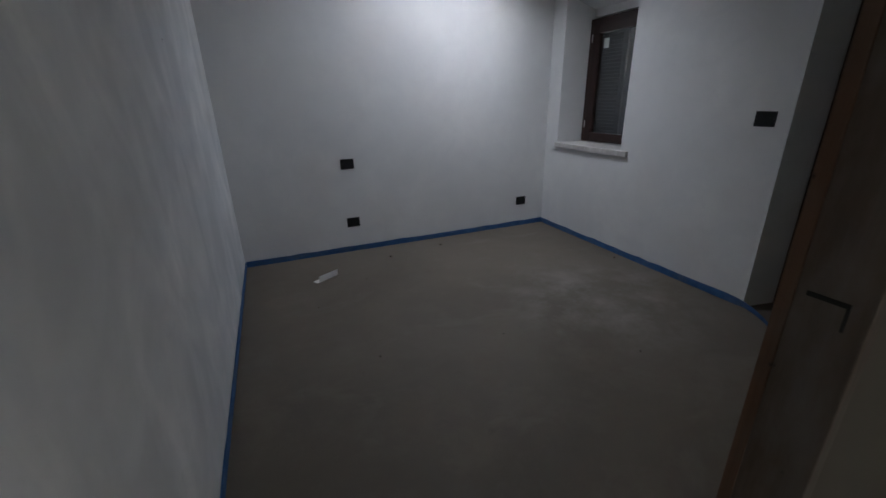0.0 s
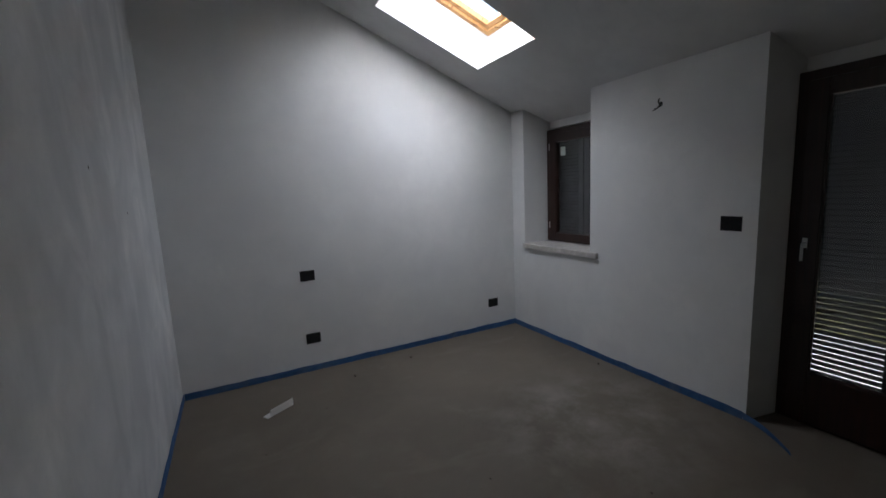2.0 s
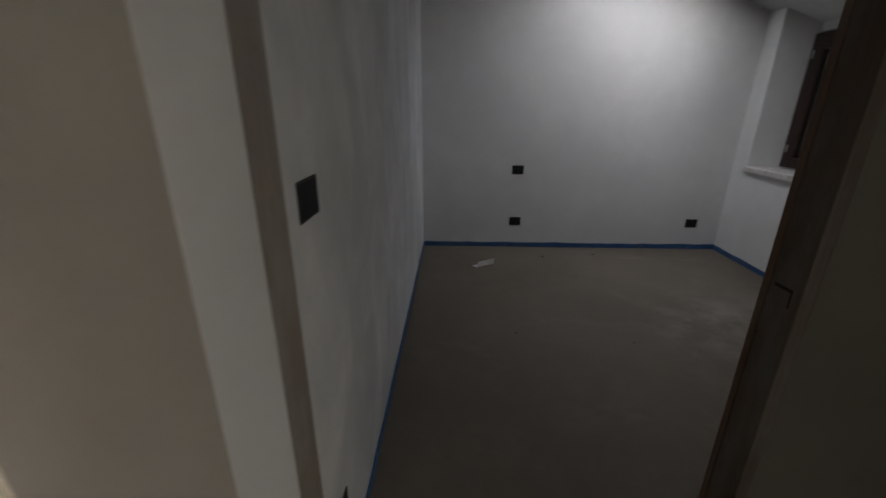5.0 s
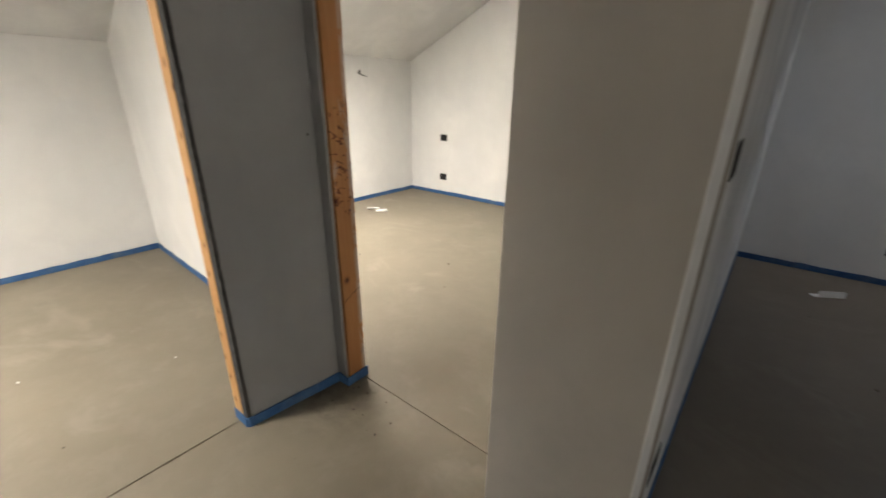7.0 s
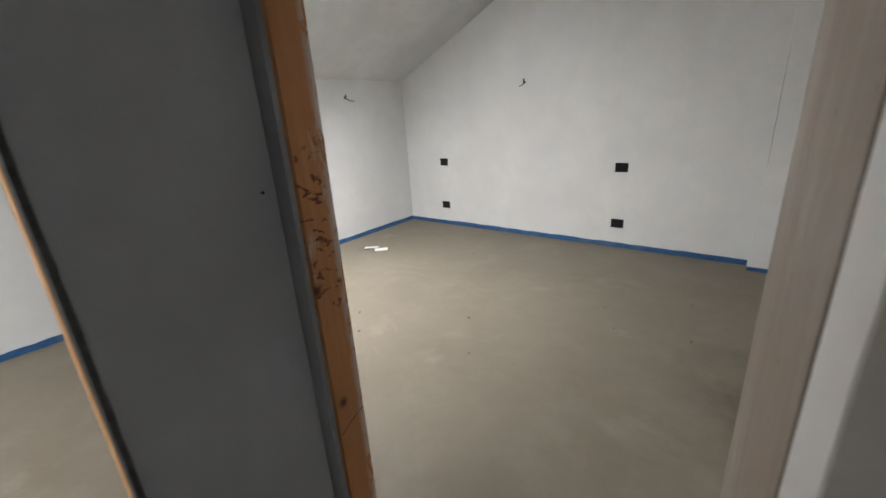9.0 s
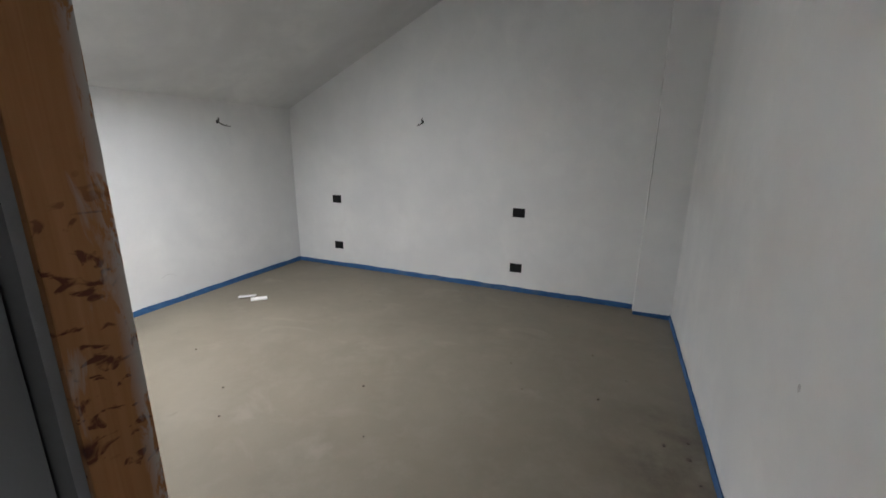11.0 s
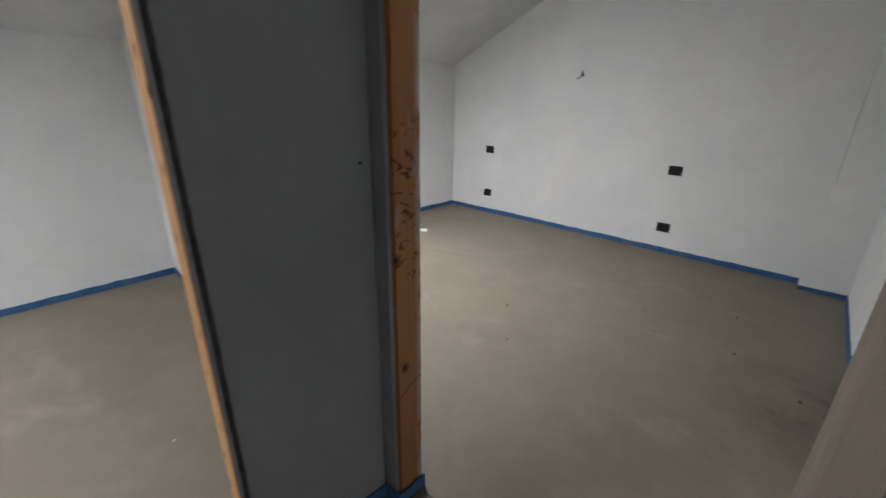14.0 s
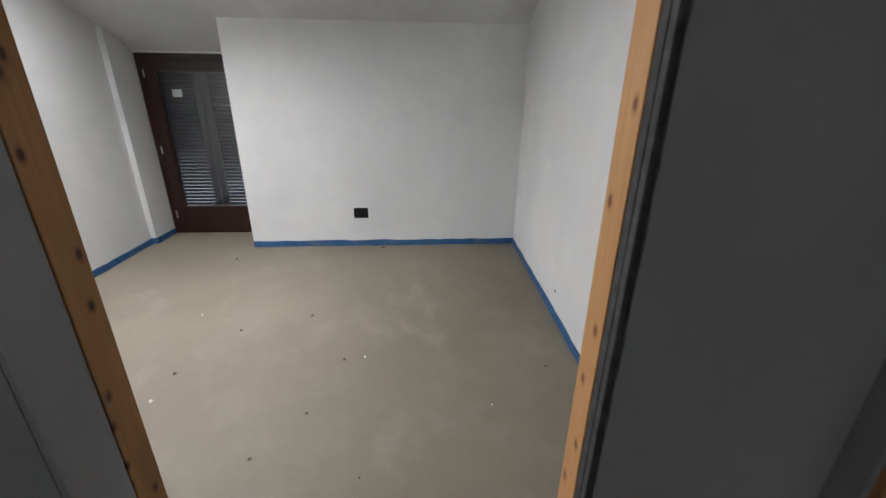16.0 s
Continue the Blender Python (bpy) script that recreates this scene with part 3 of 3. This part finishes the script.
def electrical_box(w=0.142, h=0.106):
    """A flush black mounting box: thin rim, recessed back, two screw lugs. It faces -y."""
    ob = holder("electrical_box")
    t = 0.006
    for ext in ((-w / 2, w / 2, -0.004, 0.002, h / 2 - t, h / 2), (-w / 2, w / 2, -0.004, 0.002, -h / 2, -h / 2 + t),
                (-w / 2, -w / 2 + t, -0.004, 0.002, -h / 2 + t, h / 2 - t), (w / 2 - t, w / 2, -0.004, 0.002, -h / 2 + t, h / 2 - t)):
        box_part("rim", ext, BOX_RIM, ob, r=0.0015)
    box_part("back", (-w / 2 + t, w / 2 - t, -0.002, 0.002, -h / 2 + t, h / 2 - t), BLACK, ob, r=0.0005)
    for sx in (-1, 1):
        bm = bmesh.new()
        rod(bm, [(sx * (w / 2 - 0.014), -0.0035, 0), (sx * (w / 2 - 0.014), 0.0, 0)], 0.004)
        part("screw_lug", bm, BOX_RIM, ob)
    return ob


box0 = electrical_box()
box_spots = [((-2.641, B_BACK, 0.972), 0), ((-2.645, B_BACK, 0.311), 0), ((-0.073, B_BACK, 0.960), 0), ((-0.075, B_BACK, 0.297), 0),
             ((2.867, A_BACK, 0.992), 0), ((2.871, A_BACK, 0.341), 0), ((5.092, A_BACK, 0.337), 0),
             ((A_EAST, 1.608, 1.437), -90), ((C_WEST, -1.516, 0.353), 90), ((1.70, 0.200, 1.495), 90), ((1.70, 0.195, 0.352), 90)]
for i, (at, turn) in enumerate(box_spots):
    m = pose(*at, 0, 0, turn)
    ob = box0 if i == 0 else copy_thing(box0, m)
    ob.matrix_basis = m
    tagged(ob, "empty black electrical box set flush in the plaster", "electrical box", "electrical boxes")

# ---- lamp points with loose wires ----


def lamp_point(at, turn, seed, side, reach, drop):
    """A ragged hole in the plaster with a bent cable stub and a long curling tail."""
    rg = random.Random(seed)
    ob = holder("wall_lamp_point")
    bm = bmesh.new()
    ring = [Vector((math.cos(a) * 0.017 * rg.uniform(0.75, 1.2), -0.0025, math.sin(a) * 0.021 * rg.uniform(0.75, 1.25))) for a in (2 * math.pi * i / 14 for i in range(14))]
    a = [bm.verts.new(v) for v in ring]
    b = [bm.verts.new(v + Vector((0, 0.004, 0))) for v in ring]
    bm.faces.new(a), bm.faces.new(b[::-1])
    for i in range(14):
        bm.faces.new((a[i], a[(i + 1) % 14], b[(i + 1) % 14], b[i]))
    part("hole", bm, BLACK, ob)
    bm = bmesh.new()
    rod(bm, [(0, 0.0, 0.0), (0.002 * side, -0.025, 0.012), (-0.004 * side, -0.035, 0.03), (-0.012 * side, -0.03, 0.04)], 0.007)
    part("cable_stub", bm, WIRE_DARK, ob, smooth=True)
    for j, k in enumerate((1.0, 0.72)):
        bm = bmesh.new()
        pts = [(0, -0.003, 0)]
        for i in range(1, 10):
            f = i / 9
            pts.append((side * reach * k * f, -0.018 * math.sin(f * 2.6) - 0.006, -drop * k * math.sin(f * (2.0 + 0.5 * j)) - 0.006 * j))
        rod(bm, pts, 0.0036, 6)
        part("wire", bm, WIRE_DARK, ob, smooth=True)
    ob.matrix_world = pose(*at, 0, 0, turn)
    return tagged(ob, "bare wires hanging from a hole in the plaster", "lamp point", "wall lamp points")


lamp_point((-1.304, B_BACK, 1.980), 0, 3, -1, 0.07, 0.045)
lamp_point((B_WEST, 3.117, 1.950), 90, 4, 1, 0.16, 0.05)
lamp_point((A_EAST, 2.177, 2.380), -90, 5, -1, 0.06, 0.04)

# dark hairline painted for the shaded sliver at the edge of the pier
bm = bmesh.new()
line_rng = random.Random(8)
cr = []
for i in range(15):
    f = i / 14
    x = 1.232 + line_rng.uniform(-0.003, 0.003)
    y = 4.1115
    w = 0.0015 * math.sin(math.pi * (0.12 + 0.8 * f))
    z = 1.02 + 1.05 * f
    cr.append([bm.verts.new((x + a, y - d, z)) for a, d in ((-w, 0.0015), (w, 0.0015), (w, -0.01), (-w, -0.01))])
for a, b in zip(cr, cr[1:]):
    for j in range(4):
        bm.faces.new((a[j], a[(j + 1) % 4], b[(j + 1) % 4], b[j]))
tagged(part("pier_edge_shade", bm, GROOVE), "thin dark line for the shaded edge of the pier", "crack", kind="structure")


def wall_mark(at, turn, w, h, seed, long=0.0):
    """A small dark nick or scuffed arc in the plaster, facing -y before its turn."""
    rg = random.Random(seed)
    bm = bmesh.new()
    n = 7 if long else 9
    if long:
        mid = [Vector((long * (i / n - 0.5), 0, 0.035 * math.sin(3.0 * i / n + 0.3))) for i in range(n + 1)]
        loop = [m + Vector((0, 0, h * rg.uniform(0.4, 1))) for m in mid] + [m for m in reversed(mid)]
    else:
        loop = [Vector((math.cos(a) * w * rg.uniform(0.6, 1.2), 0, math.sin(a) * h * rg.uniform(0.6, 1.2))) for a in (2 * math.pi * i / n for i in range(n))]
    front = [bm.verts.new(v + Vector((0, -0.0012, 0))) for v in loop]
    back = [bm.verts.new(v + Vector((0, 0.003, 0))) for v in loop]
    if long:
        k = len(mid)
        for i in range(k - 1):
            bm.faces.new((front[i], front[i + 1], front[2 * k - 2 - i], front[2 * k - 1 - i]))
    else:
        bm.faces.new(front)
    for i in range(len(loop)):
        bm.faces.new((front[i], front[(i + 1) % len(loop)], back[(i + 1) % len(loop)], back[i]))
    ob = part("wall_mark", bm, SCUFF if long or w > 0.011 else GROOVE)
    ob.matrix_world = pose(*at, 0, 0, turn)
    return tagged(ob, "faint scuffed arc in the plaster" if long else "small dark nick in the plaster", "wall mark", kind="structure")


for at, turn, w, h, seed, long in (((1.70, 2.456, 1.95), 90, 0.006, 0.008, 1, 0), ((1.70, 3.1, 1.72), 90, 0.005, 0.006, 2, 0), ((1.70, 1.7, 2.2), 90, 0.005, 0.007, 3, 0),
                                   ((-1.881, 0.0275, 0.19), 0, 0.010, 0.012, 4, 0), ((-1.0, -0.006, 0.31), 0, 0.006, 0.006, 5, 0),
                                   ((B_WEST, 2.31, 0.30), 90, 0, 0.005, 6, 0.16), ((C_WEST, -1.28, 0.185), 90, 0, 0.004, 7, 0.16),
                                   ((B_EAST, 1.27, 0.914), -90, 0.012, 0.020, 8, 0), ((0.0165, -0.06, 1.47), 90, 0.006, 0.006, 9, 0)):
    wall_mark(at, turn, w, h, seed, long)


# ---- windows and balcony doors ----
def louvred_leaf(width, z0, z1, group, tilt=-38, thick=0.005):
    """One shutter leaf, hung at its own origin: stiles, rails and tilted slats. It spans +x and the room is at -y."""
    ob = holder("shutter")
    s, r, d = 0.07, 0.09, 0.042
    box_part("stile", (0, s, 0, d, z0, z1), SHUTTER, ob)
    box_part("stile", (width - s, width, 0, d, z0, z1), SHUTTER, ob)
    box_part("rail", (s, width - s, 0, d, z1 - r, z1), SHUTTER, ob)
    box_part("rail", (s, width - s, 0, d, z0, z0 + r * 1.3), SHUTTER, ob)
    bm = bmesh.new()
    soft_block(bm, s - 0.008, width - s + 0.008, -0.026, 0.026, -thick, thick, 0.002)
    first = part("slat", bm, SHUTTER, ob)
    zs = []
    z = z0 + r * 1.3 + 0.022
    while z < z1 - r - 0.015:
        zs.append(z)
        z += 0.0385
    for i, z in enumerate(zs):
        sl = first if i == 0 else new("slat", first.data)
        sl.parent = ob
        sl.matrix_basis = pose(0, d / 2, z, tilt, 0, 0)
    return tagged(ob, "dark grey louvred shutter leaf, closed", "shutter", group, kind="structure")


def casement(name, width, height, z0, frame_w, sash_w, bottom_w, label, hinge_x, handle_x, handle_z, category):
    """A varnished timber window or glazed door: frame, sash, pane, hinges, handle. It spans +x and the room is at -y."""
    ob = holder(name)
    z1 = z0 + height
    f = frame_w
    for ext in ((0, f, 0, 0.065, z0, z1), (width - f, width, 0, 0.065, z0, z1), (f, width - f, 0, 0.065, z1 - f, z1), (f, width - f, 0, 0.065, z0, z0 + 0.03)):
        box_part("frame", ext, MAHOGANY, ob, r=0.006)
    a, b, lo, hi = f - 0.012, width - f + 0.012, z0 + 0.02, z1 - f + 0.012
    box_part("sash", (a, a + sash_w, -0.016, 0.05, lo, hi), MAHOGANY, ob, r=0.007)
    box_part("sash", (b - sash_w, b, -0.016, 0.05, lo, hi), MAHOGANY, ob, r=0.007)
    box_part("sash_rail", (a + sash_w, b - sash_w, -0.014, 0.048, hi - sash_w, hi), MAHOGANY, ob, r=0.006)
    box_part("sash_rail", (a + sash_w, b - sash_w, -0.014, 0.048, lo, lo + bottom_w), MAHOGANY, ob, r=0.006)
    for ext in ((a + sash_w, a + sash_w + 0.012, lo + bottom_w, hi - sash_w), (b - sash_w - 0.012, b - sash_w, lo + bottom_w, hi - sash_w)):
        box_part("glazing_bead", (ext[0], ext[1], -0.008, 0.006, ext[2], ext[3]), MAHOGANY, ob, r=0.003)
    pane = box_part("pane", (a + sash_w - 0.005, b - sash_w + 0.005, 0.012, 0.018, lo + bottom_w - 0.005, hi - sash_w + 0.005), GLASS, ob, r=0.0008)
    pane.visible_shadow = False
    for fz in ((0.12, 0.5, 0.9) if height > 1.6 else (0.15, 0.85)):
        bm = bmesh.new()
        rod(bm, [(hinge_x, -0.02, z0 + height * fz - 0.04), (hinge_x, -0.02, z0 + height * fz + 0.04)], 0.007)
        part("hinge", bm, STEEL, ob, "steel hinge pin", True)
    if handle_x is not None:
        hd = box_part("handle_plate", (handle_x - 0.014, handle_x + 0.014, -0.026, -0.015, handle_z - 0.035, handle_z + 0.035), STEEL, ob, "steel handle", 0.004)
        bm = bmesh.new()
        rod(bm, [(handle_x, -0.02, handle_z), (handle_x, -0.05, handle_z), (handle_x, -0.058, handle_z - 0.02), (handle_x, -0.058, handle_z - 0.12)], 0.009)
        part("lever", bm, STEEL, hd, "", True)
    return tagged(ob, label, category, kind="structure")


def sticker(parent, x, z, w, h):
    box_part("label", (x - w / 2, x + w / 2, 0.0095, 0.0115, z - h / 2, z + h / 2), PAPER, parent, "pale paper glazing label", 0.0004)


# east room: its walls face -x, so the local x axis runs towards -y
win = casement("window_1", 0.96, 1.333, 1.100, 0.07, 0.10, 0.085, "dark red-brown timber window shut over closed shutters", 0.062, None, 0, "window")
sticker(win, 0.26, 2.165, 0.075, 0.10)
win.matrix_world = pose(5.75, 3.859, 0, 0, 0, -90)
door_a = casement("door_1", 1.10, 2.433, 0.0, 0.075, 0.11, 0.36, "dark red-brown glazed balcony door, shut", 1.10 - 0.065, 0.105, 1.30, "balcony door")
door_a.matrix_world = pose(5.725, 1.383, 0, 0, 0, -90)
for x0 in (0.02, 0.555):
    lf = louvred_leaf(0.525, 0.05, 2.40, "shutters of the east door", -52, 0.0035)
    lf.matrix_world = pose(5.86, 1.36 - x0, 0, 0, 0, -90)
for x0 in (0.0, 0.47):
    lf = louvred_leaf(0.455, 1.11, 2.44, "shutters of the small window", -54, 0.004)
    lf.matrix_world = pose(5.87, 3.85 - x0, 0, 0, 0, -90)
bm = bmesh.new()
soft_block(bm, 5.405, 5.77, 2.798, 3.932, 1.030, 1.088, 0.008)
tagged(part("window_sill", bm, STONE), "pale grey stone window sill with rounded edge", "window sill", kind="structure")

# west room: the wall faces +x, so the local x axis runs towards +y
door_c = casement("door_2", 1.04, 1.842, 0.0, 0.075, 0.105, 0.29, "dark red-brown glazed balcony door, shut", 0.068, None, 0, "balcony door")
sticker(door_c, 0.33, 1.478, 0.09, 0.07)
door_c.matrix_world = pose(-3.87, -3.666, 0, 0, 0, 90)
for x0 in (0.02, 0.525):
    lf = louvred_leaf(0.495, 0.05, 1.81, "shutters of the west door", -48, 0.0035)
    lf.matrix_world = pose(-3.985, -3.666 + x0, 0, 0, 0, 90)

# window and area lamp out of view, added to brighten the landing pier
land = casement("added_window", 1.1, 1.3, 0.45, 0.07, 0.085, 0.085, "unseen dark red-brown timber window, added for the landing fill light", 0.062, None, 0, "window")
land.matrix_world = pose(3.75, -1.75, 0, 0, 0, -90)
data = bpy.data.lights.new("landing_fill_light", "AREA")
data.shape, data.size, data.size_y = "RECTANGLE", 0.95, 1.15
data.energy, data.color = LANDING_FILL_LIGHT
lamp = new("landing_fill_light", data)
lamp.matrix_world = look((3.86, -2.30, 1.1), (0, -2.30, 1.1))

# ---- loose things on the floors ----


def angle_profile(length, w, h, label, at, turn, roll=0):
    """An offcut of white angle trim."""
    ob = holder("trim_offcut")
    box_part("base_leg", (-length / 2, length / 2, 0, w, 0, 0.006), PVC, ob, r=0.0015)
    box_part("upright_leg", (-length / 2 + 0.03, length / 2, 0, 0.006, 0.006, h), PVC, ob, r=0.0015)
    ob.matrix_world = pose(*at, roll, 0, turn)
    return tagged(ob, label, "trim offcut", "white offcuts")


angle_profile(0.25, 0.06, 0.06, "white plastic angle offcut lying on the screed", (2.455, 3.462, 0.001), 31)


def offcut(label, ext, at, turn, rx=0):
    ob = box_part("trim_offcut", ext, PVC, None, r=0.004)
    ob.matrix_world = pose(*at, rx, 0, turn)
    return tagged(ob, label, "trim offcut", "white offcuts")


offcut("short white plastic offcut tipped up on the screed", (-0.09, 0.09, -0.045, 0.045, 0, 0.014), (-2.81, 2.775, 0.0095), 40, -11)
offcut("short white plastic offcut beside another", (-0.085, 0.085, -0.035, 0.035, 0, 0.022), (-2.64, 2.785, 0.001), 48)

crumb_rng = random.Random(11)


def crumb(at, size, mat_, label):
    size *= 0.8 if mat_ is GRIT else 0.95
    bm = bmesh.new()
    bmesh.ops.create_icosphere(bm, subdivisions=1, radius=size)
    for v in bm.verts:
        v.co *= crumb_rng.uniform(0.7, 1.25)
        v.co.z = max(v.co.z * 0.6, -size * 0.35)
    ob = part("mortar_crumb" if mat_ is GRIT else "plaster_chip", bm, mat_)
    ob.location = (at[0], at[1], size * 0.33)
    ob.rotation_euler.z = crumb_rng.uniform(0, 6)
    return tagged(ob, label, "debris", "floor debris")


for at, s in (((3.175, 3.775), 0.022), ((3.82, 3.88), 0.021), ((2.60, 2.01), 0.014), ((2.8, 3.3), 0.01), ((5.32, 2.68), 0.016), ((3.5, 1.9), 0.010), ((2.3, 2.9), 0.009),
              ((-2.20, 1.71), 0.014), ((-0.60, 1.84), 0.014), ((-1.25, 1.18), 0.012), ((0.3, 2.6), 0.010), ((-0.3, 1.4), 0.009), ((0.9, 3.0), 0.010), ((0.974, 2.371), 0.012), ((1.486, 2.126), 0.013), ((1.35, 2.05), 0.016), ((1.47, 1.98), 0.018), ((1.50, 1.80), 0.012), ((-1.504, 1.415), 0.012), ((0.462, 2.277), 0.009), ((4.22, 1.33), 0.011),
              ((-3.30, -1.30), 0.022), ((-1.42, -1.40), 0.012), ((-1.95, -1.71), 0.014), ((-0.73, -1.70), 0.012), ((-1.34, -2.34), 0.014), ((-1.78, -2.14), 0.014), ((-3.05, -2.67), 0.014), ((-0.99, -1.52), 0.011), ((-1.29, -0.205), 0.012), ((-0.61, -1.21), 0.008)):
    crumb(at, s, GRIT, "small brown mortar crumb on the screed")
for i in range(16):
    crumb((0.11 + crumb_rng.random() ** 2 * 0.45, -0.06 + crumb_rng.uniform(-0.13, 0.14)), crumb_rng.uniform(0.004, 0.010), GRIT, "dark grit swept against the jamb foot")
for at, s in (((-1.12, -2.34), 0.013), ((-1.44, -1.28), 0.007), ((-2.0, -2.5), 0.006), ((-1.0, -0.58), 0.006)):
    crumb(at, s, CHIP, "small white plaster chip on the screed")

# ---- outside ----
bm = bmesh.new()
prism(bm, [(-900, -900), (900, -900), (900, 900), (-900, 900)], -3.4, -3.2)
tagged(part("ground", bm, GRASS), "dry grassy ground far below", "ground", kind="structure")
structure("terrace_east", [(6.0, 8.2, -1.5, 4.5, -0.32, -0.07)], TERRACE, "pale concrete balcony slab", "balcony")
structure("terrace_west", [(-16.0, -4.06, -11.0, 1.0, -0.32, -0.07)], TERRACE, "pale concrete balcony slab", "balcony")


def hedge(x, y0, y1, top, seed):
    """A row of loose leaf clumps on stems: many small bent leaves with gaps."""
    rg = random.Random(seed)
    verts, faces = [], []
    for _ in range(5200):
        y = rg.uniform(y0, y1)
        z = -3.2 + (top + 3.2) * rg.random() ** 0.6 + 0.25 * math.sin(y * 2.1) * rg.random()
        c = Vector((x + rg.gauss(0, 0.45), y, z))
        a = Vector((rg.gauss(0, 1), rg.gauss(0, 1), rg.gauss(0, 1))).normalized() * rg.uniform(0.05, 0.10)
        b = a.orthogonal().normalized() * rg.uniform(0.025, 0.05)
        n = len(verts)
        verts += [c - a, c + b, c + a, c - b]
        faces.append((n, n + 1, n + 2, n + 3))
    me = bpy.data.meshes.new("hedge")
    me.from_pydata(verts, [], faces)
    me.materials.append(HEDGE)
    return tagged(new("hedge", me), "yellow-green leafy hedge beyond the balcony", "hedge", kind="stuff")


hedge(10.5, -6, 9, -0.1, 3)

# ---- true size: every thing from plan units to metres ----
for ob in list(scene.objects):
    if ob.parent is None and ob.type not in ("CAMERA", "SUN") and ob is not sun:
        ob.matrix_basis = Matrix.Scale(SIZE, 4) @ ob.matrix_basis
